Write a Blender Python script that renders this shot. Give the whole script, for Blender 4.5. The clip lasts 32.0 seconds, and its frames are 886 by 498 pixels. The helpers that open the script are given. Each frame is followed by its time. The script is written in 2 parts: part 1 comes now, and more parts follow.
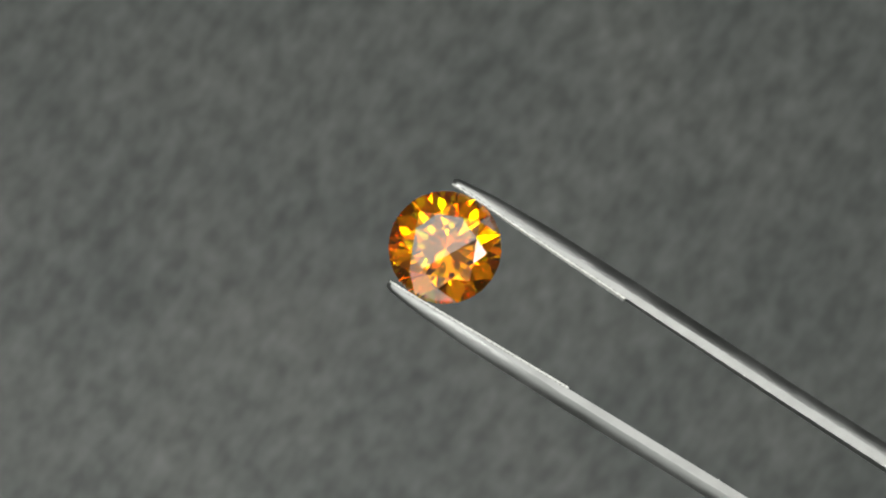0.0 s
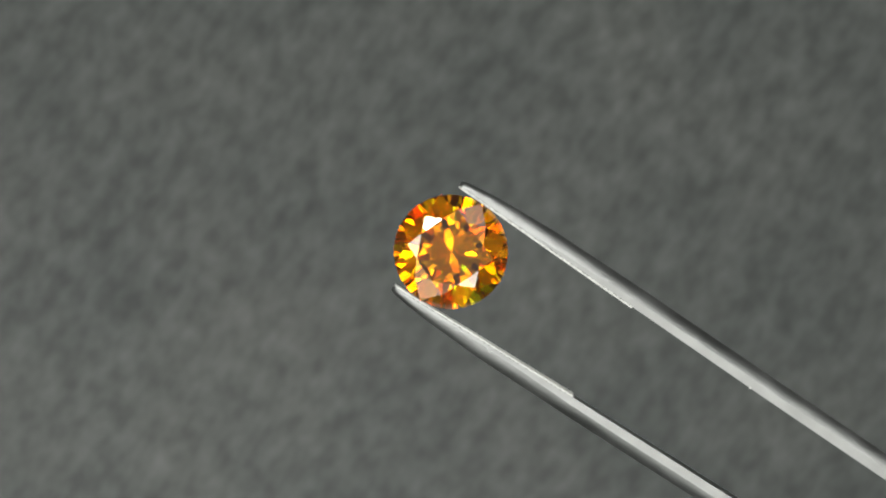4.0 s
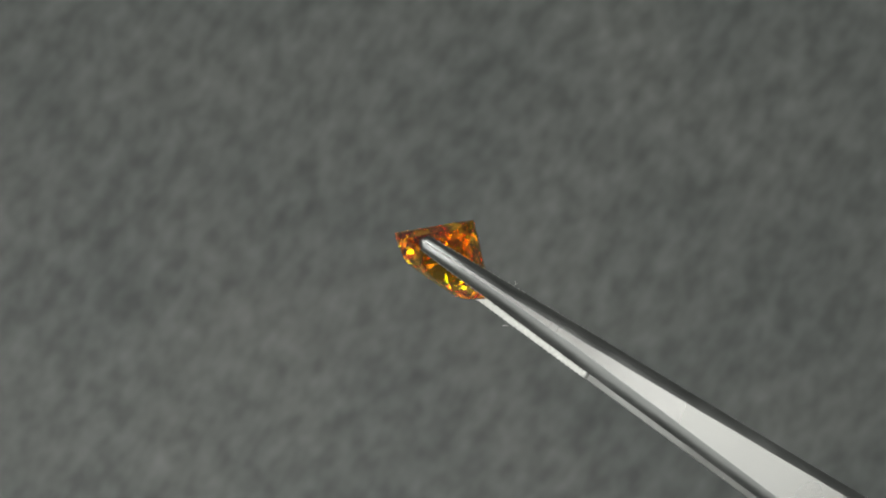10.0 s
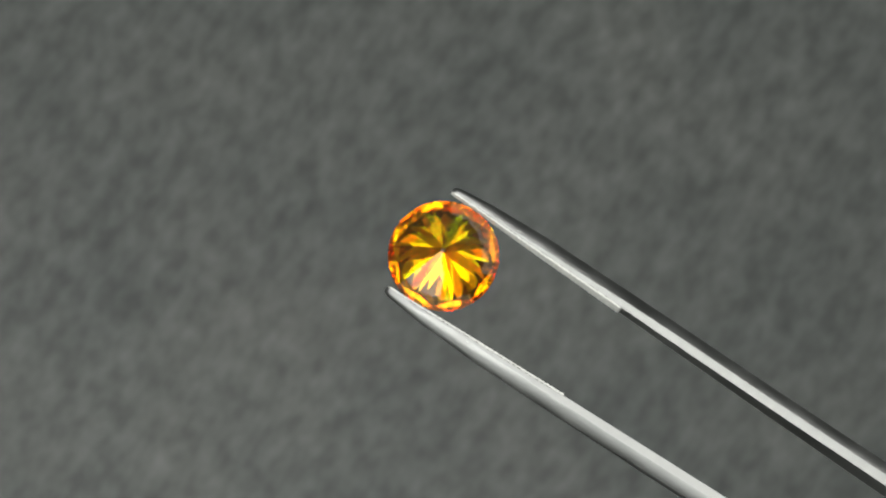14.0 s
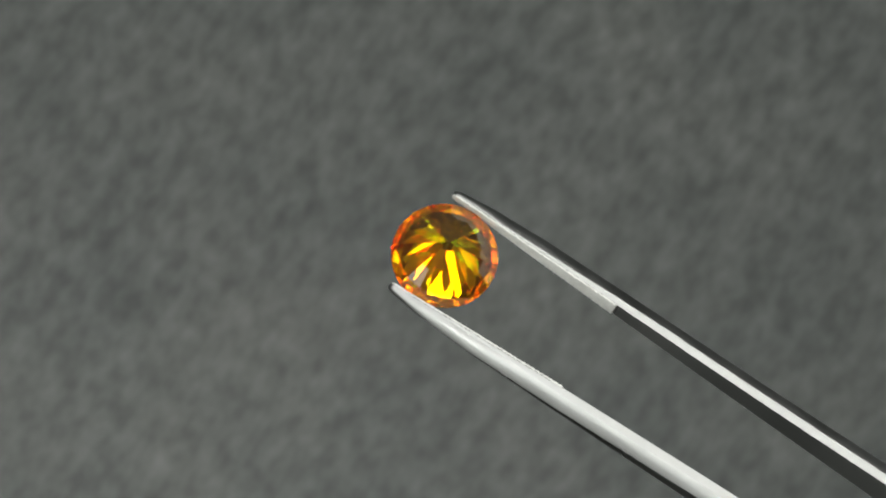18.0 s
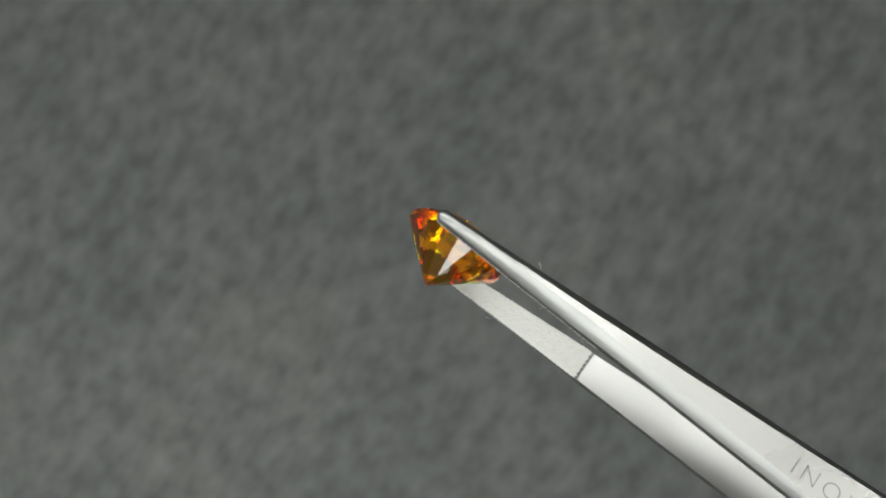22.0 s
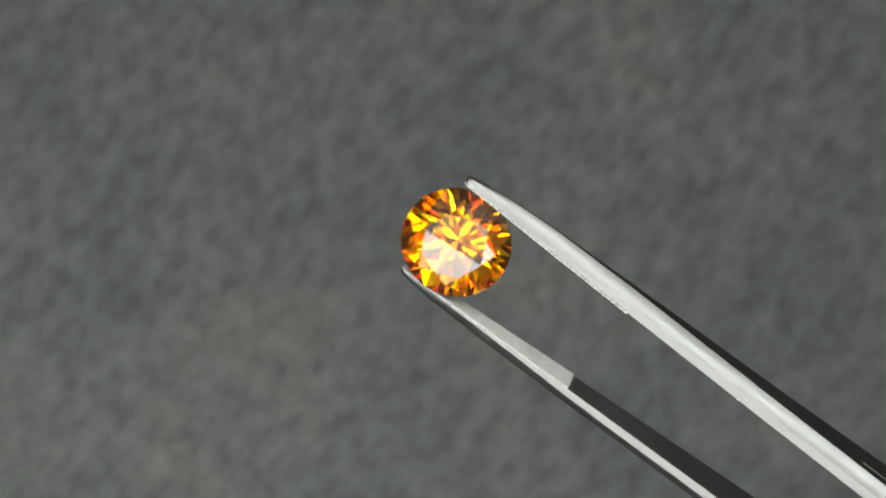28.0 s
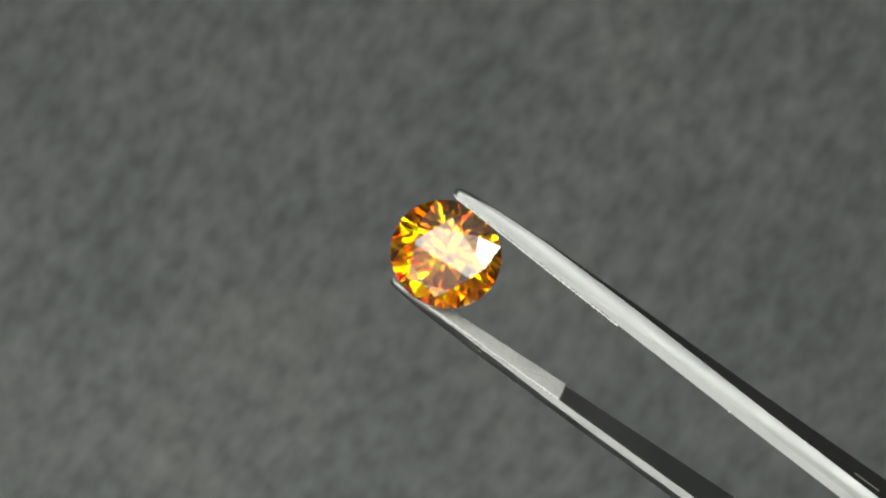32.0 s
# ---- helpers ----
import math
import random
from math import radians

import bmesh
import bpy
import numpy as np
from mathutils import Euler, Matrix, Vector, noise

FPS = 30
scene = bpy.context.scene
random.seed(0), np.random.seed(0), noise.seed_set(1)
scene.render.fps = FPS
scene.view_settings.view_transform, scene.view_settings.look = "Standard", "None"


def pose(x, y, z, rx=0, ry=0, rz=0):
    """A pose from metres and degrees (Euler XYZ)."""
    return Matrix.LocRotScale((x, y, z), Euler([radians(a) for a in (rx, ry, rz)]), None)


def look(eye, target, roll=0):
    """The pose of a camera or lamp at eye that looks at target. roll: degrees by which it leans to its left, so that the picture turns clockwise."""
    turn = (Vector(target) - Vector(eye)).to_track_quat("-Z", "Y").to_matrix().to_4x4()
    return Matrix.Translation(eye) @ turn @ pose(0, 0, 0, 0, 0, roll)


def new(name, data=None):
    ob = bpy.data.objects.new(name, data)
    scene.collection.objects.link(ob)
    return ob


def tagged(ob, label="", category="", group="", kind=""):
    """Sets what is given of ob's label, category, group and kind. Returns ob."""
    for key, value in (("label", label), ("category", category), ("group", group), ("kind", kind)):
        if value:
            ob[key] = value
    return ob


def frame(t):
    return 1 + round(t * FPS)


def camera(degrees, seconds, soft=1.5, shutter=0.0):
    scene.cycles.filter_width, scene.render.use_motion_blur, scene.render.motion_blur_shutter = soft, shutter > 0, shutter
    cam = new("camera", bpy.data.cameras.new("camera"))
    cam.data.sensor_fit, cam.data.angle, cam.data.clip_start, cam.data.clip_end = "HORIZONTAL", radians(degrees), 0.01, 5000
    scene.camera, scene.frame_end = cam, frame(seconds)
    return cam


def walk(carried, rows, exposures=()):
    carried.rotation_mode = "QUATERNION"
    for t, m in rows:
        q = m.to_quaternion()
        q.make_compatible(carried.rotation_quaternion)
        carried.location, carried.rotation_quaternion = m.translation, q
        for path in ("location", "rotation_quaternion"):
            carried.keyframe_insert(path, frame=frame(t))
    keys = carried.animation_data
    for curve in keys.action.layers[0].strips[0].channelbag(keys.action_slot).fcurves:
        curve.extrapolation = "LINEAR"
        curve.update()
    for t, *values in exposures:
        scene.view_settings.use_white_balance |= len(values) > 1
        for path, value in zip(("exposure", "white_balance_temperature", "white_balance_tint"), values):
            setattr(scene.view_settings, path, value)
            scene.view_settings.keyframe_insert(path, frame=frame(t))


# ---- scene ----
MM = 0.001
GEM_Z = 0.100            # height of the stone above the mat
EYE_Z = GEM_Z + 0.1383   # the lens looks straight down on it

cam = camera(24.0, 32.0, soft=2.0)
walk(cam, [(0.0, pose(0, 0, EYE_Z)), (32.0, pose(0, 0, EYE_Z))])

# ---- light: unseen ring light, softboxes and strips assumed from reflections, with fill lamps added ----
world = bpy.data.worlds.new("world")
world.use_nodes = True
world.node_tree.nodes["Background"].inputs[0].default_value = (0.5, 0.52, 0.5, 1)
world.node_tree.nodes["Background"].inputs[1].default_value = 0.05
scene.world = world
scene.view_settings.exposure = 0.34
scene.cycles.max_bounces = scene.cycles.transmission_bounces = scene.cycles.glossy_bounces = 24


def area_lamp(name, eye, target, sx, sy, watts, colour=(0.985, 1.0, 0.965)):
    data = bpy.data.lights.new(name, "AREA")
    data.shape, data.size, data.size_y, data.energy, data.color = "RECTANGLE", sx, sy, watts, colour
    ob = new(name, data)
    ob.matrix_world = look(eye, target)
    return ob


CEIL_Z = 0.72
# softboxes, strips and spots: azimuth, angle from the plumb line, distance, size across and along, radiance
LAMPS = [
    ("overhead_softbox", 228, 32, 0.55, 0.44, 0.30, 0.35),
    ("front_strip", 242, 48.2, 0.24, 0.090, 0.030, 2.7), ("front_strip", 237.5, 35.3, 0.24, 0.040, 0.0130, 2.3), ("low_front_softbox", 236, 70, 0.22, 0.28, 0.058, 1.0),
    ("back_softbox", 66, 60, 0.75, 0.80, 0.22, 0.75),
    # unseen side strips and spots, placed to set contrast and glints in the stone
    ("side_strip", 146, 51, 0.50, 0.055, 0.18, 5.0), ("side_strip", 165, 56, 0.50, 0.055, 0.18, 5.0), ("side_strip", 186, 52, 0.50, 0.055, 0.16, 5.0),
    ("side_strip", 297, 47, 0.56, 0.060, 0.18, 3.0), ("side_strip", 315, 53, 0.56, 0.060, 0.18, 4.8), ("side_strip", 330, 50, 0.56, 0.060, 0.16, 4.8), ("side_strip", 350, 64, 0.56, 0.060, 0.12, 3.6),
    ("glint_spot", 173, 45, 0.42, 0.030, 0.030, 3.0), ("glint_spot", 3, 34, 0.42, 0.036, 0.036, 4.5), ("glint_spot", 290, 57, 0.42, 0.030, 0.030, 20.0),
    ("glint_spot", 340.3, 52.6, 0.42, 0.030, 0.032, 9.0), ("glint_spot", 64, 59, 0.42, 0.030, 0.030, 20.0), ("glint_spot", 112, 40, 0.42, 0.036, 0.036, 20.0),
    ("glint_spot", 334, 67, 0.42, 0.036, 0.030, 2.8),
    # thin strips and the low panel are added to fill the stone's dark facets
    ("stone_fill_strip", 30, 42, 0.50, 0.024, 0.26, 16.0), ("stone_fill_strip", 58, 38, 0.50, 0.024, 0.14, 20.0), ("stone_fill_strip", 93, 40, 0.50, 0.024, 0.22, 20.0),
    ("stone_fill_strip", 131, 42, 0.50, 0.024, 0.26, 20.0), ("stone_fill_strip", 219, 41, 0.50, 0.024, 0.20, 20.0), ("stone_fill_strip", 266, 40, 0.50, 0.024, 0.24, 20.0),
    ("low_fill_panel", 24, 84, 0.50, 0.16, 0.10, 0.7)]
# the ring light round the lens, each segment's glow set by which facets glint
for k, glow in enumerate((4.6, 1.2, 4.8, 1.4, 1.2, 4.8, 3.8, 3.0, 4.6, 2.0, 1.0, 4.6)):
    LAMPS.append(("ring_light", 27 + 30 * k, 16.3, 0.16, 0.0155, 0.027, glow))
# small extra panels, added to place glare on the table facet
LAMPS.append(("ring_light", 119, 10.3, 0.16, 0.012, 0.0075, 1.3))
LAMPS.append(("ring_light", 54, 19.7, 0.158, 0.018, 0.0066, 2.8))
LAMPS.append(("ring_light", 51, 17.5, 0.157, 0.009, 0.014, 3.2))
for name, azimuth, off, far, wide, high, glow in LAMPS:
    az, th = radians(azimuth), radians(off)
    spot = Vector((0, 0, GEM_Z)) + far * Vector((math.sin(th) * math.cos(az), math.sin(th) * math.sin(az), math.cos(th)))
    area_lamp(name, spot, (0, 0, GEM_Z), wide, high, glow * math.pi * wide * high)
# four added fill lamps turned up to the white top panel, lifting the shade
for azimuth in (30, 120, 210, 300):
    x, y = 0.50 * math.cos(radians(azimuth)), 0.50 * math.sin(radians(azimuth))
    area_lamp("bounce_fill_lamp", (x, y, CEIL_Z - 0.16), (x, y, CEIL_Z), 0.42, 0.42, 0.55 * math.pi * 0.42 * 0.42)
# an added lamp, gridded to miss the stone, that brightens the mat's near side
gradient_fill = area_lamp("mat_gradient_fill", (-0.05, -0.26, 0.55), (-0.045, -0.095, 0), 0.06, 0.06, 0.056)
gradient_fill.data.spread = radians(24)


# ---- materials ----
def material(name):
    m = bpy.data.materials.new(name)
    m.use_nodes = True
    nt = m.node_tree
    return m, nt, nt.nodes["Principled BSDF"]


def node(nt, kind, **values):
    n = nt.nodes.new(kind)
    for key, value in values.items():
        n.inputs[key.replace("_", " ")].default_value = value
    return n


def ramp(nt, source, stops):
    n = nt.nodes.new("ShaderNodeValToRGB")
    while len(n.color_ramp.elements) < len(stops):
        n.color_ramp.elements.new(0.5)
    for e, (at, c) in zip(n.color_ramp.elements, stops):
        e.position, e.color = at, (c, c, c, 1) if not isinstance(c, tuple) else (*c, 1)
    nt.links.new(source, n.inputs[0])
    return n


def mat_suede():
    """Dark grey nubuck-like mat with soft mottled nap."""
    m, nt, bsdf = material("grey_suede")
    link = nt.links.new
    co = nt.nodes.new("ShaderNodeTexCoord")
    mp = nt.nodes.new("ShaderNodeMapping")
    mp.inputs["Rotation"].default_value = (0, 0, 0)
    mp.inputs["Scale"].default_value = (0.74, 1.0, 1.0)
    link(co.outputs["Object"], mp.inputs["Vector"])
    nap = node(nt, "ShaderNodeTexNoise", Scale=470.0, Detail=1.0, Roughness=0.45, Distortion=0.0)
    tuft = node(nt, "ShaderNodeTexNoise", Scale=300.0, Detail=1.0, Roughness=0.45)
    broad = node(nt, "ShaderNodeTexNoise", Scale=46.0, Detail=2.0, Roughness=0.5)
    link(mp.outputs[0], nap.inputs["Vector"])
    link(mp.outputs[0], tuft.inputs["Vector"])
    link(co.outputs["Object"], broad.inputs["Vector"])
    tone = ramp(nt, nap.outputs["Fac"], [(0.25, (0.0555, 0.0590, 0.0566)), (0.75, (0.0830, 0.0871, 0.0834))])
    for noise, low, high in ((tuft, (0.86, 0.865, 0.86), (1.06, 1.06, 1.06)), (broad, (0.83, 0.85, 0.85), (1.08, 1.075, 1.06))):
        shade = ramp(nt, noise.outputs["Fac"], [(0.3, low), (0.7, high)])
        mul = nt.nodes.new("ShaderNodeMixRGB")
        mul.blend_type, mul.inputs[0].default_value = "MULTIPLY", 1.0
        link(tone.outputs[0], mul.inputs[1])
        link(shade.outputs[0], mul.inputs[2])
        tone = mul
    link(tone.outputs[0], bsdf.inputs["Base Color"])
    bsdf.inputs["Roughness"].default_value = 0.9
    bsdf.inputs["Specular IOR Level"].default_value = 0.15
    return m


def mat_steel(name, rough=0.36, tone=(0.335, 0.34, 0.33), grain=0.25, scale=2200.0, stretch=(0.06, 1, 1), relief=0.00003, metal=1.0, edge=0.22, smudge=260.0, low=0.92):
    m, nt, bsdf = material(name)
    link = nt.links.new
    co = nt.nodes.new("ShaderNodeTexCoord")
    mp = nt.nodes.new("ShaderNodeMapping")
    mp.inputs["Scale"].default_value = stretch
    link(co.outputs["Object"], mp.inputs["Vector"])
    brushed = node(nt, "ShaderNodeTexNoise", Scale=scale, Detail=3.0, Roughness=0.6)
    link(mp.outputs[0], brushed.inputs["Vector"])
    smear = node(nt, "ShaderNodeTexNoise", Scale=smudge, Detail=3.0, Roughness=0.6)
    link(co.outputs["Object"], smear.inputs["Vector"])
    c = ramp(nt, smear.outputs["Fac"], [(0.3, tuple(low * v for v in tone)), (0.7, tone)])
    link(c.outputs[0], bsdf.inputs["Base Color"])
    r = ramp(nt, smear.outputs["Fac"], [(0.3, rough * 0.85), (0.75, rough * 1.25)])
    link(r.outputs[0], bsdf.inputs["Roughness"])
    bump = node(nt, "ShaderNodeBump", Strength=grain, Distance=relief)
    link(brushed.outputs["Fac"], bump.inputs["Height"])
    link(bump.outputs[0], bsdf.inputs["Normal"])
    bsdf.inputs["Metallic"].default_value = metal
    bsdf.inputs["Specular Tint"].default_value = (edge, edge, edge, 1)
    return m


def mat_gem():
    """Orange-yellow stone: each crossing or inner reflection deepens the colour; two indices give it fire."""
    m, nt, bsdf = material("orange_stone")
    nt.nodes.remove(bsdf)
    out = nt.nodes["Material Output"]
    link = nt.links.new
    shaders = []
    for colour, ior in (((1.0, 0.15, 0.012, 1), 2.20), ((1.0, 0.68, 0.024, 1), 2.31), ((0.62, 1.0, 0.03, 1), 2.43)):
        g = nt.nodes.new("ShaderNodeBsdfRefraction")
        g.inputs["Color"].default_value, g.inputs["IOR"].default_value, g.inputs["Roughness"].default_value = colour, ior, 0.0
        shaders.append(g)
    two = nt.nodes.new("ShaderNodeMixShader")
    two.inputs[0].default_value = 0.5
    link(shaders[0].outputs[0], two.inputs[1])
    link(shaders[2].outputs[0], two.inputs[2])
    mix = nt.nodes.new("ShaderNodeMixShader")
    mix.inputs[0].default_value = 0.4
    link(two.outputs[0], mix.inputs[1])
    link(shaders[1].outputs[0], mix.inputs[2])
    gloss = nt.nodes.new("ShaderNodeBsdfGlossy")
    gloss.inputs["Roughness"].default_value = 0.0
    edge = nt.nodes.new("ShaderNodeFresnel")
    edge.inputs["IOR"].default_value = 2.31
    tint = ramp(nt, edge.outputs[0], [(0.35, (1.0, 1.0, 0.97)), (0.98, (1.0, 0.84, 0.30))])
    link(tint.outputs[0], gloss.inputs["Color"])
    coat = nt.nodes.new("ShaderNodeMixShader")
    link(edge.outputs[0], coat.inputs[0])
    link(mix.outputs[0], coat.inputs[1])
    link(gloss.outputs[0], coat.inputs[2])
    link(coat.outputs[0], out.inputs["Surface"])
    return m


def mat_plain(name, colour, rough=0.7, spot=60.0, var=0.12):
    m, nt, bsdf = material(name)
    co = nt.nodes.new("ShaderNodeTexCoord")
    n = node(nt, "ShaderNodeTexNoise", Scale=spot, Detail=4.0)
    nt.links.new(co.outputs["Object"], n.inputs["Vector"])
    c = ramp(nt, n.outputs["Fac"], [(0.3, tuple(v * (1 - var) for v in colour)), (0.7, colour)])
    nt.links.new(c.outputs[0], bsdf.inputs["Base Color"])
    bsdf.inputs["Roughness"].default_value = rough
    return m


SUEDE = mat_suede()
STEEL = mat_steel("polished_steel")
MIRROR = mat_steel("buffed_steel", rough=0.27, tone=(0.335, 0.332, 0.32), grain=0.03, edge=0.16, smudge=70.0, low=0.94)
PAD = mat_steel("blasted_steel", rough=0.8, tone=(0.72, 0.72, 0.688), grain=0.7, scale=2600.0, stretch=(1, 1, 1), relief=0.00012, metal=0.6, edge=1.0, smudge=3000.0, low=0.82)
SATIN = mat_steel("satin_steel", rough=0.38, tone=(0.36, 0.36, 0.35), grain=0.5, scale=3000.0, stretch=(0.3, 1, 1), edge=0.5, smudge=900.0, low=0.9)
INSIDE = mat_steel("brushed_inner_steel", rough=0.33, tone=(0.38, 0.38, 0.37), grain=0.2, scale=2600.0, stretch=(1, 0.1, 0.1), edge=0.2, smudge=90.0, low=0.93)
MARK = mat_plain("pale_etched_mark", (0.145, 0.143, 0.138), 0.8, 3000.0)
GEM = mat_gem()
WALL = mat_plain("grey_wall_paint", (0.18, 0.18, 0.175), 0.8, 8.0)
CEIL = mat_plain("white_ceiling_paint", (0.78, 0.78, 0.76), 0.8, 8.0, 0.05)
DESK = mat_plain("grey_desk_laminate", (0.30, 0.30, 0.29), 0.5, 14.0, 0.06)
# dark tone for the shade in the end cut and between the teeth
DARK = mat_plain("cut_shade", (0.15, 0.147, 0.14), 0.7, 4000.0)
DUST = mat_plain("pale_dust", (0.7, 0.69, 0.65), 0.9, 3000.0)


# ---- structure ----
def part(name, bm, mat, parent, label=""):
    me = bpy.data.meshes.new(name)
    bm.normal_update()
    bm.to_mesh(me)
    bm.free()
    me.materials.append(mat)
    ob = new(name, me)
    ob.parent = parent
    return tagged(ob, label)


def box_bm(x0, y0, z0, x1, y1, z1):
    bm = bmesh.new()
    bmesh.ops.create_cube(bm, size=1.0)
    for v in bm.verts:
        v.co = Vector(((x0 + x1) / 2 + v.co.x * (x1 - x0), (y0 + y1) / 2 + v.co.y * (y1 - y0), (z0 + z1) / 2 + v.co.z * (z1 - z0)))
    return bm


HALF, TH = 0.9, 0.03
MAT_FRONT = 0.62
# the desk top is unseen, assumed under the mat
tagged(part("floor", box_bm(-HALF, -HALF, -TH, HALF, HALF, -0.003), DESK, None),
       "unseen grey laminate desk top assumed under the mat", "desk top", kind="structure")
suede = part("mat", box_bm(-MAT_FRONT, -0.62, -0.003, 0.62, 0.62, 0), SUEDE, None)
suede.matrix_world = pose(0, 0, 0, 0, 0, 57)
tagged(suede, "dark grey mottled suede mat lying on the grey desk", "mat", kind="structure")
# side and top panels are unseen, assumed; they close the set and bounce light
for name, b in (("wall_north", (-HALF, HALF, -TH, HALF, HALF + TH, CEIL_Z)), ("wall_south", (-HALF, -HALF - TH, -TH, HALF, -HALF, CEIL_Z)),
                ("wall_east", (HALF, -HALF - TH, -TH, HALF + TH, HALF + TH, CEIL_Z)), ("wall_west", (-HALF - TH, -HALF - TH, -TH, -HALF, HALF + TH, CEIL_Z))):
    tagged(part(name, box_bm(*b), WALL, None), "unseen plain grey side panel assumed around the work surface", "wall", kind="structure")
tagged(part("ceiling", box_bm(-HALF - TH, -HALF - TH, CEIL_Z, HALF + TH, HALF + TH, CEIL_Z + TH), CEIL, None),
       "unseen plain white top panel assumed above the work surface, bouncing fill light", "ceiling", kind="structure")


# ---- the stone ----
GRIP = 1.87      # the stone's middle lies this far behind the tweezer tips
RADIUS = 3.75
SEAT = Vector((0.08, 0, 0.34)) * MM   # the stone sits a little high between the tips


def brilliant():
    """Round brilliant, 7.5 mm: table, crown, girdle and pavilion; z is its axis, the table up."""
    R, rt, rs, rl = RADIUS * MM, 0.59 * RADIUS * MM, 0.755 * RADIUS * MM, 0.22 * RADIUS * MM
    tc, tp = math.tan(radians(34.0)), math.tan(radians(43.0))
    g = 0.115 * MM
    zt = g + tc * (R - rt)
    deep = -g - tp * R
    turn = radians(0.5)

    def at(r, deg, z):
        a = radians(deg) + turn
        return (r * math.cos(a), r * math.sin(a), z)

    c22 = math.cos(radians(22.5))
    T = [at(rt, 45 * k, zt) for k in range(8)]
    S = [at(rs, 45 * k + 22.5, zt - tc * (rs * c22 - rt)) for k in range(8)]
    L = [at(rl, 45 * k + 22.5, deep + tp * rl * c22) for k in range(8)]
    N = 64

    def on_plane(p, q, r, az):
        """The point of the plane through p, q and r that stands on the girdle's circle at an azimuth."""
        p, q, r = Vector(p), Vector(q), Vector(r)
        n = (q - p).cross(r - p)
        x, y, _ = at(R, az, 0)
        return (x, y, p.z - (n.x * (x - p.x) + n.y * (y - p.y)) / n.z)

    U, D = [], []
    for i in range(N):
        az = 360 * i / N
        k = int(az // 45)
        lo = 22.5 * int(az // 22.5)
        ga, gb = (lo, lo + 22.5)
        U.append(on_plane(S[k], at(R, ga, g), at(R, gb, g), az))
        D.append(on_plane(L[k], at(R, ga, -g), at(R, gb, -g), az))
    culet = (0, 0, deep)

    def build(faces):
        bm = bmesh.new()
        seen = {}
        for f in faces:
            vs = []
            for co in f:
                key = tuple(round(c * 1e8) for c in co)
                if key not in seen:
                    seen[key] = bm.verts.new(co)
                vs.append(seen[key])
            bm.faces.new(vs)
        return bm

    crown, pav, step = [], [], N // 8
    for k in range(8):
        i0, im, i1 = k * step, k * step + step // 2, (k + 1) * step
        crown.append((T[k], S[k - 1], U[i0], S[k]))
        crown.append((T[k], S[k], T[(k + 1) % 8]))
        pav.append((culet, L[k], D[i0], L[k - 1]))
        for lo, hi in ((i0, im), (im, i1)):
            crown.append((S[k], *(U[i % N] for i in range(lo, hi + 1))))
            pav.append((L[k], *(D[i % N] for i in range(hi, lo - 1, -1))))
    girdle = [(D[i], D[(i + 1) % N], U[(i + 1) % N], U[i]) for i in range(N)]
    return build([tuple(T)]), build(crown), build(girdle), build(pav)


gemstone = tagged(new("gemstone"), "orange-yellow round brilliant-cut gemstone held in steel tweezers", "gemstone")
table_bm, crown_bm, girdle_bm, pavilion_bm = brilliant()
part("table_facet", table_bm, GEM, gemstone, "flat eight-sided top facet")
part("crown", crown_bm, GEM, gemstone, "faceted upper part")
part("girdle", girdle_bm, GEM, gemstone, "thin round edge")
part("pavilion", pavilion_bm, GEM, gemstone, "pointed faceted underside")


# ---- the tweezers ----
def table(stops, u):
    return float(np.interp(u, [s[0] for s in stops], [s[1] for s in stops]))


PAD_END = 13.78
LENGTH = 150.0
WIDTH = [(0, 0.95), (6.4, 1.6), (PAD_END, 2.29), (20, 2.85), (28, 3.6), (34, 4.25), (40, 4.9), (70, 8.4), (95, 9.4), (130, 8.2), (150, 6.5)]
INNER = [(0, 3.91), (GRIP, 3.88), (6, 3.74), (PAD_END, 3.52), (25, 3.28), (40, 3.08), (80, 2.55), (120, 1.55), (145, 0.5), (150, 0.25)]
THICK = [(0, 0.44), (1.0, 0.58), (3, 0.84), (7, 1.14), (14, 1.31), (25, 1.36), (40, 1.42), (90, 1.5), (150, 1.5)]
BEVEL = [(0, 0.42), (6, 0.70), (12, 0.80), (20, 0.74), (28, 0.66), (40, 0.60), (150, 0.5)]
SIDE = [(0, 0.10), (5, 0.14), (PAD_END, 0.38), (18, 0.42), (25, 0.43), (40, 0.44), (150, 0.46)]
PAD_T = 0.13


def arm_section(u):
    """Outline of an arm's cross-section, from the inner face round the back: (w, v) pairs, v away from the other arm."""
    w, t, b = table(WIDTH, u) / 2, table(THICK, u), min(table(BEVEL, u), table(WIDTH, u) / 2 * 0.93)
    s = table(SIDE, u) * t
    dome = min(1.0, max(0.0, (17.0 - u) / 14.0))
    tip = min(1.0, max(0.0, (5.0 - u) / 4.0))
    dome = max(0.25 * dome * dome * (3 - 2 * dome), 0.7 * tip * tip * (3 - 2 * tip))
    half = [(w, 0.0), (w, s)]
    end = radians(55)
    for k in range(1, 9):
        f = k / 8
        arc_x, arc_y = (math.cos(f * end) - math.cos(end)) / (1 - math.cos(end)), math.sin(f * end) / math.sin(end)
        x = dome * math.cos(f * math.pi / 2) + (1 - dome) * (0.35 * arc_x + 0.65 * (1 - f))
        y = dome * math.sin(f * math.pi / 2) + (1 - dome) * (0.35 * arc_y + 0.65 * f)
        half.append((w - b + b * x, s + (t - s) * y))
    return half + [(-x, y) for x, y in reversed(half)]


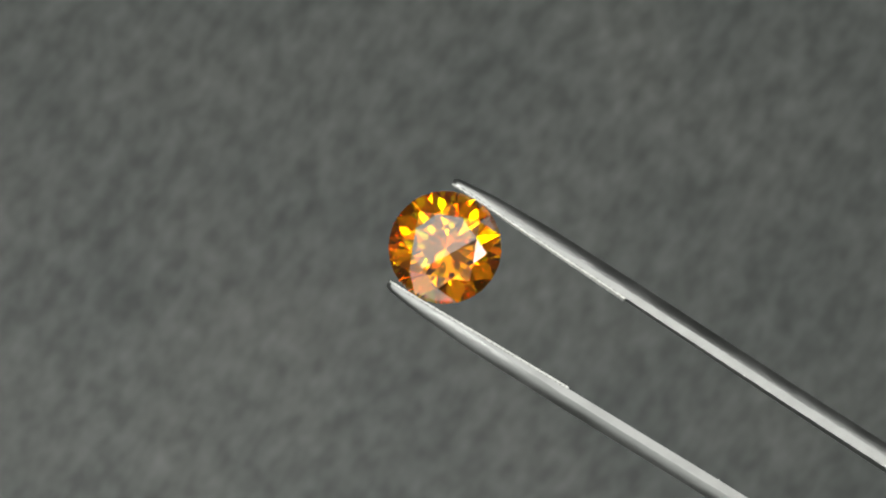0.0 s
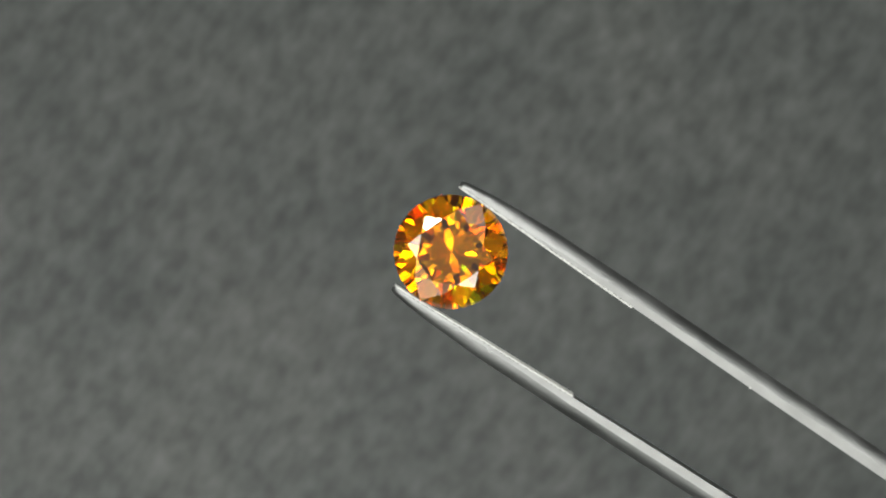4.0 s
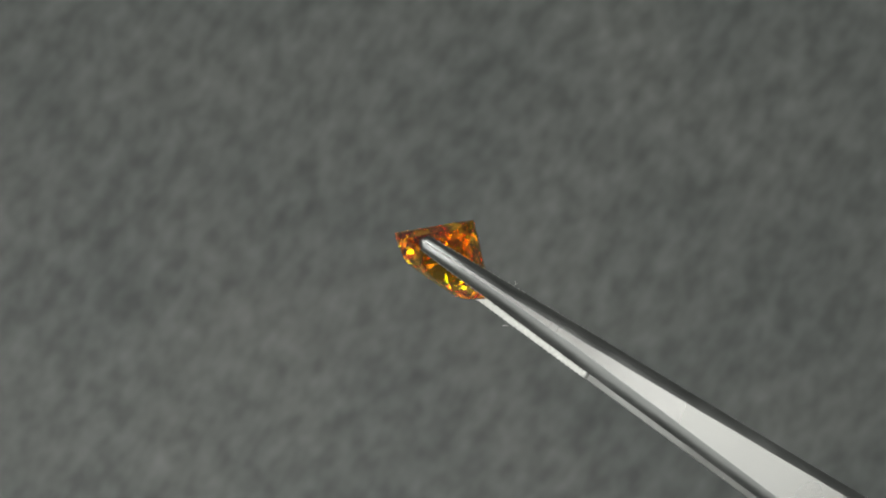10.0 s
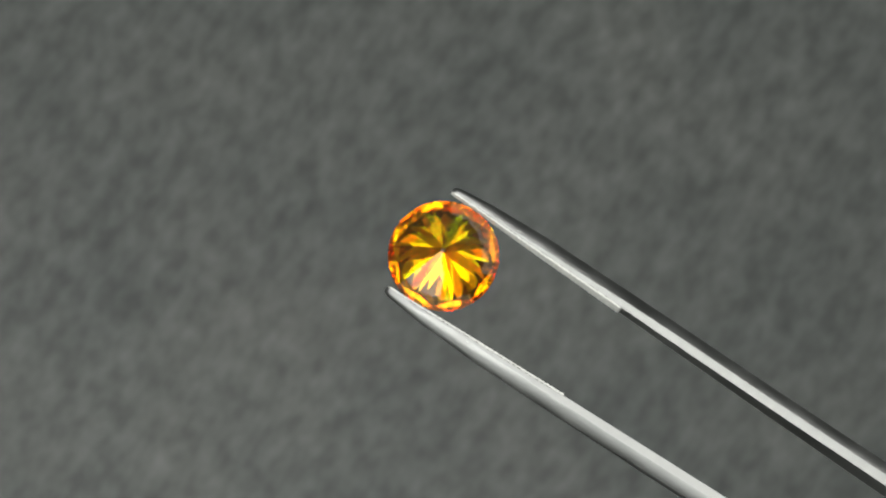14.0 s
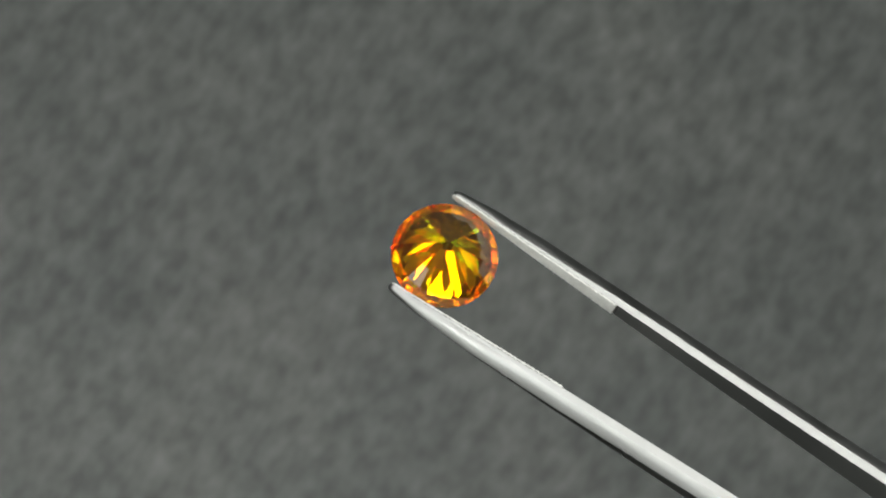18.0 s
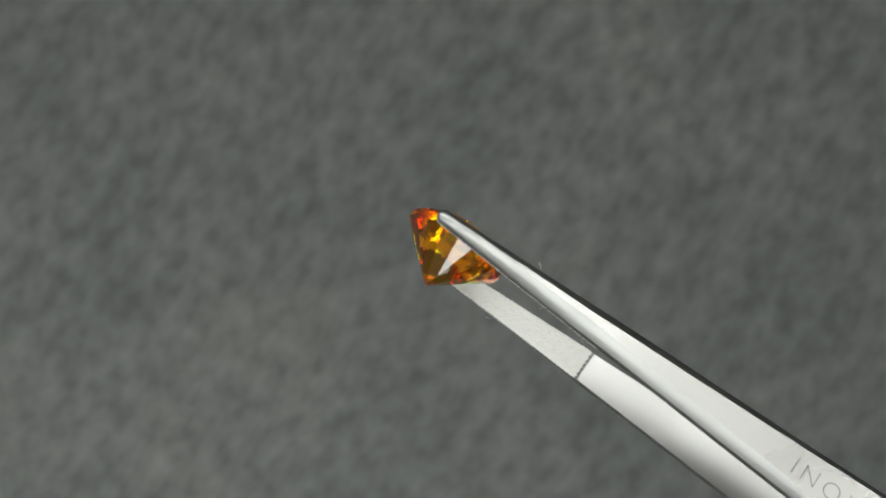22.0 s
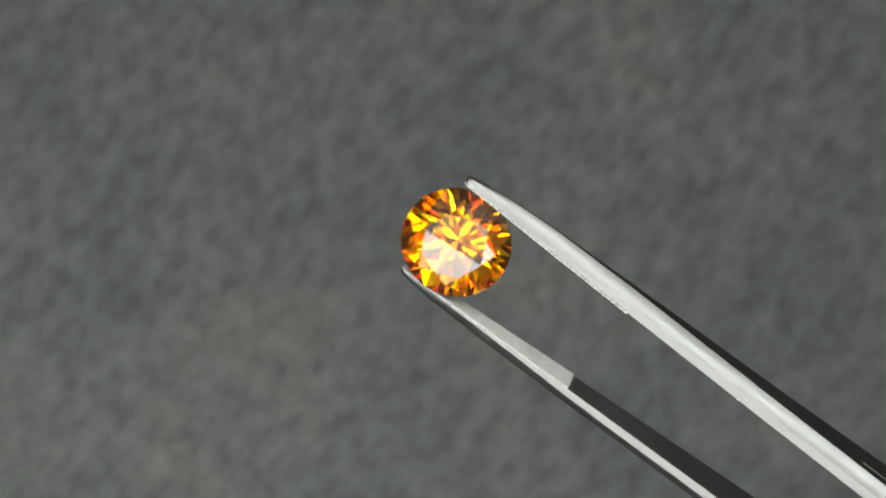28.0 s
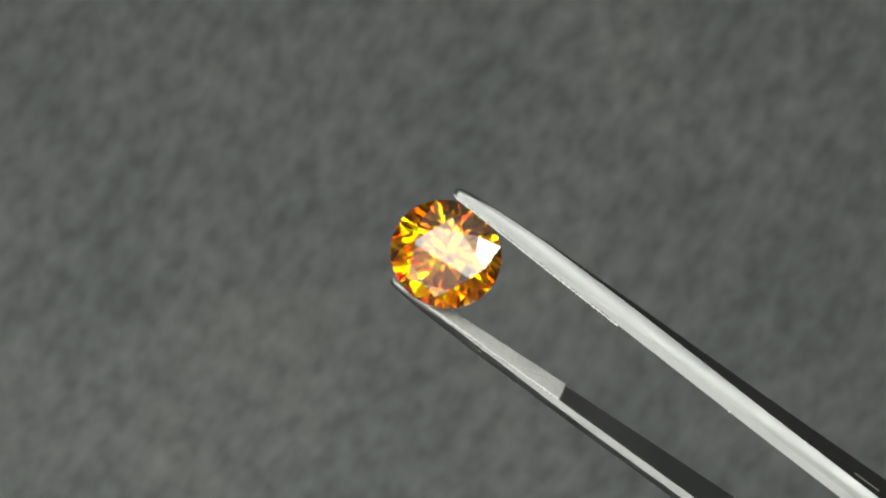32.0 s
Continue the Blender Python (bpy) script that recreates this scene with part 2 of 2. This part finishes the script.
def arm_bm(sign):
    bm = bmesh.new()
    us = [0.0, 0.05, 0.12, 0.22, 0.34, 0.47] + [0.8, 1.3] + [2 + 1.0 * i for i in range(40)] + [46, 52, 60, 70, 82, 95, 110, 122, 134, 142, 150]
    rings = []
    for u in us:
        sec = arm_section(max(u, 0.0))
        k = 1.0
        if u < 0.47:
            k = math.sqrt(max(0.0, 1 - ((0.47 - u) / 0.47) ** 2)) * 0.92 + 0.08
        inner = table(INNER, u)
        ring = [bm.verts.new(((u - GRIP) * MM, sign * (inner + v * (0.55 + 0.45 * k)) * MM, w * k * MM)) for w, v in sec]
        rings.append(ring)
    n = len(rings[0])
    for a, b in zip(rings, rings[1:]):
        for i in range(n):
            j = (i + 1) % n
            f = (a[i], b[i], b[j], a[j])
            bm.faces.new(f if sign < 0 else f[::-1])
    bm.faces.new(rings[0] if sign < 0 else rings[0][::-1])
    bm.faces.new(rings[-1][::-1] if sign < 0 else rings[-1])
    bmesh.ops.recalc_face_normals(bm, faces=bm.faces)
    for f in bm.faces:
        f.smooth = True
    for e in bm.edges:
        if len(e.link_faces) == 2 and e.calc_face_angle(0) > radians(18):
            e.smooth = False
    return bm


def pad_bm(sign, seed):
    """Gripping face: a thin plate, its face dimpled by a fine cross-cut, ragged along its edges."""
    rng = random.Random(seed)
    bm = bmesh.new()
    nu, nw = 150, 12
    low, top = [], []
    for i in range(nu + 1):
        u = 0.04 + (PAD_END - 0.04) * i / nu
        w = table(WIDTH, u) / 2 + 0.03
        if u < 0.47:
            w *= math.sqrt(max(0.02, 1 - ((0.47 - u) / 0.47) ** 2))
        base = table(INNER, u)
        rag = 0.04 * (1 if (i // 2) % 2 else -1) * rng.uniform(0.2, 1.0)
        a, b = [], []
        for j in range(nw + 1):
            x = (2 * j / nw - 1)
            ww = x * w + (rag * x if abs(x) == 1 else 0)
            dip = rng.uniform(0, 0.03) + (0.035 if abs(x) == 1 and (i // 2) % 2 else 0) + (0.02 if i in (0, nu) and j % 2 else 0)
            uu = u + (0.05 * (j % 2) if i == nu else 0)
            a.append(bm.verts.new(((uu - GRIP) * MM, sign * (base - PAD_T + dip) * MM, ww * MM)))
            b.append(bm.verts.new(((uu - GRIP) * MM, sign * (base + 0.01) * MM, ww * MM)))
        top.append(a)
        low.append(b)
    for i in range(nu):
        for j in range(nw):
            bm.faces.new((top[i][j], top[i + 1][j], top[i + 1][j + 1], top[i][j + 1]))
        for j in (0, nw):
            bm.faces.new((top[i][j], low[i][j], low[i + 1][j], top[i + 1][j]))
    for i in (0, nu):
        for j in range(nw):
            bm.faces.new((top[i][j], top[i][j + 1], low[i][j + 1], low[i][j]))
    bmesh.ops.recalc_face_normals(bm, faces=bm.faces)
    return bm


tweezers = tagged(new("tweezers"), "polished stainless steel gem tweezers gripping a stone", "tweezers")


def back_of(u):
    return table(INNER, u) + table(THICK, u)


def bar_mark(name, sign, u0, u1, w0, w1, parent, label):
    bm = bmesh.new()
    h = 0.012
    quad = []
    for z in (-0.05, h):
        for u, w in ((u0, w0), (u1, w0), (u1, w1), (u0, w1)):
            quad.append(bm.verts.new(((u - GRIP) * MM, sign * (back_of(u) + z) * MM, w * MM)))
    a, b = quad[:4], quad[4:]
    bm.faces.new(b)
    for i in range(4):
        bm.faces.new((a[i], a[(i + 1) % 4], b[(i + 1) % 4], b[i]))
    bm.faces.new(a[::-1])
    bmesh.ops.recalc_face_normals(bm, faces=bm.faces)
    return part(name, bm, MARK, parent, label)


def stamped_word(text, sign, u, w, height, parent):
    """Word stamped into the back of an arm, reading from the tip to the handle."""
    data = bpy.data.curves.new("stamp", "FONT")
    data.body, data.size, data.extrude, data.space_character = text, height * MM / 0.7, 0.012 * MM, 1.3
    data.offset = -0.024 * data.size
    tmp = bpy.data.objects.new("stamp", data)
    scene.collection.objects.link(tmp)
    me = bpy.data.meshes.new_from_object(tmp)
    bpy.data.objects.remove(tmp)
    me.materials.append(MARK)
    ob = new("stamped_word", me)
    slope = sign * (back_of(u + 3) - back_of(u)) / 3
    x = Vector((1, slope, 0)).normalized()
    z = Vector((0, sign, 0))
    y = z.cross(x).normalized()
    z = x.cross(y)
    ob.parent = parent
    ob.matrix_local = Matrix.Translation(((u - GRIP) * MM, sign * (back_of(u) + 0.004) * MM, w * MM)) @ Matrix((x, y, z)).transposed().to_4x4()
    return tagged(ob, "lightly stamped lettering")


def groove_shade_bm(sign):
    """Shade of the gripping face's end cut: a dark strip, notched by the teeth."""
    bm = bmesh.new()
    w = table(WIDTH, PAD_END) / 2 - 0.03
    n = 24
    near, far = [], []
    for j in range(n + 1):
        x = -w + 2 * w * j / n
        tooth = 0.16 if (j // 2) % 2 else 0.0
        near.append(bm.verts.new(((PAD_END + tooth - GRIP) * MM, sign * (table(INNER, PAD_END) - 0.012) * MM, x * MM)))
        far.append(bm.verts.new(((PAD_END + 0.25 - GRIP) * MM, sign * (table(INNER, PAD_END + 0.25) - 0.006) * MM, x * MM)))
    for j in range(n):
        bm.faces.new((near[j], near[j + 1], far[j + 1], far[j]))
    out = bmesh.ops.solidify(bm, geom=bm.faces[:], thickness=0.004 * MM)
    bmesh.ops.recalc_face_normals(bm, faces=bm.faces)
    return bm


def hair_bm(sign, u, w, length, bend, lean):
    """A curled fibre of lint that sticks out from an arm's edge: a thin three-sided tube."""
    bm = bmesh.new()
    rings, n, r = [], 7, 0.011
    for i in range(n):
        f = i / (n - 1)
        a = lean + bend * f
        x, z = u + length * f * math.cos(a), w + math.copysign(length * f * math.sin(a), w)
        y = table(INNER, u) + 0.25 + 0.12 * math.sin(3 * f)
        rings.append([bm.verts.new(((x - GRIP) * MM, sign * (y + r * math.cos(k * 2.094)) * MM, (z + r * math.sin(k * 2.094)) * MM)) for k in range(3)])
    for p, q in zip(rings, rings[1:]):
        for k in range(3):
            bm.faces.new((p[k], p[(k + 1) % 3], q[(k + 1) % 3], q[k]))
    bm.faces.new(rings[0])
    bm.faces.new(rings[-1][::-1])
    bmesh.ops.recalc_face_normals(bm, faces=bm.faces)
    return bm


def pit_shade_bm(sign):
    """Dark dashes along both edges of the gripping face, the shade between teeth."""
    bm = bmesh.new()
    rng = random.Random(31 + sign)
    for side in (1, -1):
        for k in range(40):
            u = 0.9 + 0.32 * k + rng.uniform(-0.07, 0.07)
            long = rng.uniform(0.08, 0.24)
            if rng.random() < 0.3:
                continue
            w = side * table(WIDTH, u) / 2
            base = table(INNER, u)
            corners = []
            for uu in (u, u + long):
                for v in (base - 0.01, base + 0.045):
                    for ww in (w - side * 0.02, w + side * 0.042):
                        corners.append(bm.verts.new(((uu - GRIP) * MM, sign * v * MM, ww * MM)))
            for f in ((0, 1, 3, 2), (4, 6, 7, 5), (0, 4, 5, 1), (2, 3, 7, 6), (0, 2, 6, 4), (1, 5, 7, 3)):
                bm.faces.new([corners[i] for i in f])
    bmesh.ops.recalc_face_normals(bm, faces=bm.faces)
    return bm


arms = []
for sign in (1, -1):
    arm = part("arm", arm_bm(sign), STEEL, tweezers)
    arm.data.materials.append(SATIN)
    arm.data.materials.append(MIRROR)
    arm.data.materials.append(INSIDE)
    for poly in arm.data.polygons:
        poly.material_index = 1 if abs(poly.normal.z) > 0.85 else 3 if sign * poly.normal.y < -0.9 else 2 if sign * poly.normal.y > 0.9 and abs(poly.center.z) < 0.02 * MM else 0
    part("grip_pad", pad_bm(sign, 5 + sign), PAD, arm, "fine cross-cut matt gripping face")
    part("groove_shade", groove_shade_bm(sign), DARK, arm, "dark notched strip, the shade of the cut behind the gripping face")
    part("pit_shade", pit_shade_bm(sign), DARK, arm, "row of fine dark dashes, the shade between teeth along the gripping face")
    arms.append(arm)
stamped_word("INOX", -1, 28.55, -0.8, 1.25, arms[1])
bar_mark("stamped_bar", 1, 32.2, 34.2, 0.5, 0.7, arms[0], "bright stamped line")
bar_mark("stamped_bar", 1, 34.8, 35.0, 0.85, 0.95, arms[0], "bright stamped dot")
for arm, sign, u, w, size in ((arms[0], 1, 23.0, 1.55, 0.055), (arms[1], -1, 25.2, 1.62, 0.05)):
    bm = bmesh.new()
    bmesh.ops.create_icosphere(bm, subdivisions=1, radius=size * MM)
    rng = random.Random(int(u * 10))
    for v in bm.verts:
        v.co *= rng.uniform(0.6, 1.3)
    bmesh.ops.translate(bm, verts=bm.verts, vec=((u - GRIP) * MM, sign * table(INNER, u) * MM, w * MM))
    part("lint_speck", bm, DUST, arm, "tiny pale speck of lint")
for arm, sign, u, w, length, bend, lean in ((arms[1], -1, 7.8, 0.86, 0.55, 0.5, 1.9), (arms[1], -1, 5.2, -0.72, 0.40, -0.6, 1.3), (arms[1], -1, 9.3, -0.92, 0.55, 0.7, 1.1),
                                             (arms[1], -1, 12.6, -1.10, 0.45, -0.5, 1.6), (arms[0], 1, 6.6, -0.80, 0.40, 0.6, 1.5), (arms[0], 1, 4.0, 0.66, 0.35, -0.5, 1.8)):
    part("lint_hair", hair_bm(sign, u, w, length, bend, lean), DUST, arm, "thin pale curled fibre of lint")
part("rear_joint", box_bm((140 - GRIP) * MM, -0.6 * MM, -3.0 * MM, (151 - GRIP) * MM, 0.6 * MM, 3.0 * MM), STEEL, tweezers, "welded rear end")


# ---- movement: seconds, millimetres across, up and towards the lens, and the turn of the tweezers' axis, roll and pitch ----
HOLD = [
    (0.0, 0.08, 0.12, -0.4, 32.4, -2.3, 4.1),
    (0.5, 0.03, -0.06, -0.0, 32.8, 5.5, 3.2),
    (1.0, 0.15, 0.06, -0.1, 32.5, 21.2, 1.2),
    (1.5, 0.43, 0.29, 0.9, 33.1, 21.8, 1.5),
    (2.0, 0.46, 0.35, -1.0, 32.8, 8.7, 1.6),
    (2.5, -0.15, -0.72, -0.3, 31.7, -9.3, 2.7),
    (3.0, 0.12, 0.32, -1.3, 32.7, -11.5, 3.2),
    (3.5, 0.50, 0.05, 0.3, 33.4, 2.4, 1.9),
    (5.5, 0.28, -0.27, 2.0, 33.0, 2.6, 1.9),
    (6.0, 0.30, -0.28, 2.4, 33.1, -10.5, 0.1),
    (6.5, 0.18, -0.20, 2.9, 32.7, -16.5, 1.2),
    (7.0, 0.25, 0.02, 3.0, 33.0, -4.0, 2.1),
    (7.5, 0.19, -0.41, 2.5, 33.2, 17.9, 0.5),
    (8.0, 0.63, -0.30, 3.8, 33.2, 39.6, -0.2),
    (8.5, 0.23, -1.37, 4.7, 32.5, 56.0, -0.2),
    (9.0, -0.32, -1.50, 3.6, 32.5, 58.1, 0.4),
    (9.5, 0.23, -1.05, 2.9, 32.8, 71.5, 2.2),
    (10.0, 0.13, -0.76, 2.2, 33.6, 86.3, 1.9),
    (10.5, 0.18, -0.63, 1.3, 34.6, 107.3, 0.9),
    (11.0, 0.51, -0.83, 2.5, 34.5, 113.1, 2.6),
    (11.5, 0.58, -1.10, 3.0, 34.4, 121.7, 0.1),
    (12.0, 0.38, -1.18, 1.2, 33.6, 131.8, 1.0),
    (12.5, 0.04, -1.35, 1.1, 33.1, 137.3, 1.9),
    (13.0, 0.32, -0.73, 0.8, 33.2, 153.3, 2.6),
    (13.5, -0.00, -1.01, -0.1, 33.2, 155.8, 2.7),
    (14.0, -0.03, -0.38, -1.9, 33.5, 172.7, 4.1),
    (14.5, 0.31, -0.37, -2.4, 34.6, 184.0, 5.0),
    (16.5, 0.57, 0.02, -5.7, 34.2, 187.8, 4.5),
    (17.0, 0.29, -0.14, -6.9, 33.9, 177.3, 4.4),
    (17.5, -0.14, -0.47, -7.1, 33.4, 165.0, 4.0),
    (18.0, 0.07, -0.34, -6.9, 33.7, 165.1, 4.5),
    (18.5, 0.05, -0.25, -6.7, 33.8, 174.5, 4.7),
    (19.0, 0.47, 1.26, -6.3, 35.4, 194.1, 6.6),
    (19.5, 0.13, 0.65, -4.5, 34.8, 205.7, 4.7),
    (20.0, 0.28, 0.57, -5.2, 35.3, 213.4, 3.3),
    (20.5, 0.22, 0.01, -5.4, 34.6, 221.5, 3.5),
    (21.0, 0.64, 0.27, -6.5, 35.4, 226.5, 4.7),
    (21.5, 0.26, -0.43, -5.5, 35.5, 238.5, 4.3),
    (22.0, 0.58, 0.02, -4.3, 35.5, 248.6, 4.2),
    (22.5, 0.07, -0.30, -3.6, 35.6, 262.3, 3.0),
    (23.0, 0.37, -0.32, -2.9, 35.9, 277.8, 2.8),
    (23.5, 0.21, -0.29, -3.0, 36.0, 289.8, 2.3),
    (24.0, 0.53, -0.26, -2.9, 36.1, 292.7, 3.2),
    (24.5, 0.55, -0.50, -3.4, 36.7, 303.3, 3.2),
    (25.0, 0.07, -0.68, -3.6, 36.2, 316.7, 2.3),
    (25.5, 0.24, -0.41, -3.8, 36.4, 326.5, 1.6),
    (27.5, 0.24, -0.10, -2.3, 35.8, 361.1, -0.5),
    (28.0, 0.90, 0.60, -1.5, 36.1, 384.0, -0.5),
    (28.5, 0.40, -0.15, -0.5, 36.0, 377.2, 2.2),
    (29.0, 0.62, 0.20, -0.8, 36.0, 361.2, 1.0),
    (29.5, 0.63, 0.48, -1.1, 35.4, 356.1, 2.6),
    (30.0, 0.60, 0.52, -1.7, 36.2, 337.4, 2.9),
    (30.5, 0.46, 0.21, -1.4, 35.9, 342.9, 1.3),
    (31.0, 0.04, -0.31, -1.1, 35.7, 351.3, 0.5),
    (31.5, 0.06, -0.47, 0.3, 35.6, 371.0, -1.5),
    (32.0, 0.21, -0.18, -0.8, 35.7, 385.8, -1.4),
]


# the stone's own small tilt between the pads, in degrees, at the times when it rocks
ROCK = {1.0: -6.2, 1.5: -4.6, 7.5: -1.0, 8.0: -12.0, 8.5: -3.0, 28.0: -7.0, 28.5: -3.8, 31.5: -2.0, 32.0: -7.6}


def held(x, y, z, lean, roll, pitch):
    a, p, q = radians(lean), radians(roll), radians(pitch)
    u = Vector((math.cos(a) * math.cos(q), -math.sin(a) * math.cos(q), math.sin(q)))
    v0 = Vector((math.sin(a), math.cos(a), 0))
    w0 = u.cross(v0)
    v, w = v0 * math.cos(p) + w0 * math.sin(p), w0 * math.cos(p) - v0 * math.sin(p)
    return Matrix.Translation((x * MM, y * MM, GEM_Z + z * MM)) @ Matrix((u, v, w)).transposed().to_4x4()


def motions():
    rows = [(t, held(*values)) for t, *values in HOLD]
    walk(tweezers, rows)
    walk(gemstone, [(t, m @ Matrix.Translation(SEAT) @ Matrix.Rotation(radians(ROCK.get(t, 0.0)), 4, "X")) for t, m in rows])


motions()
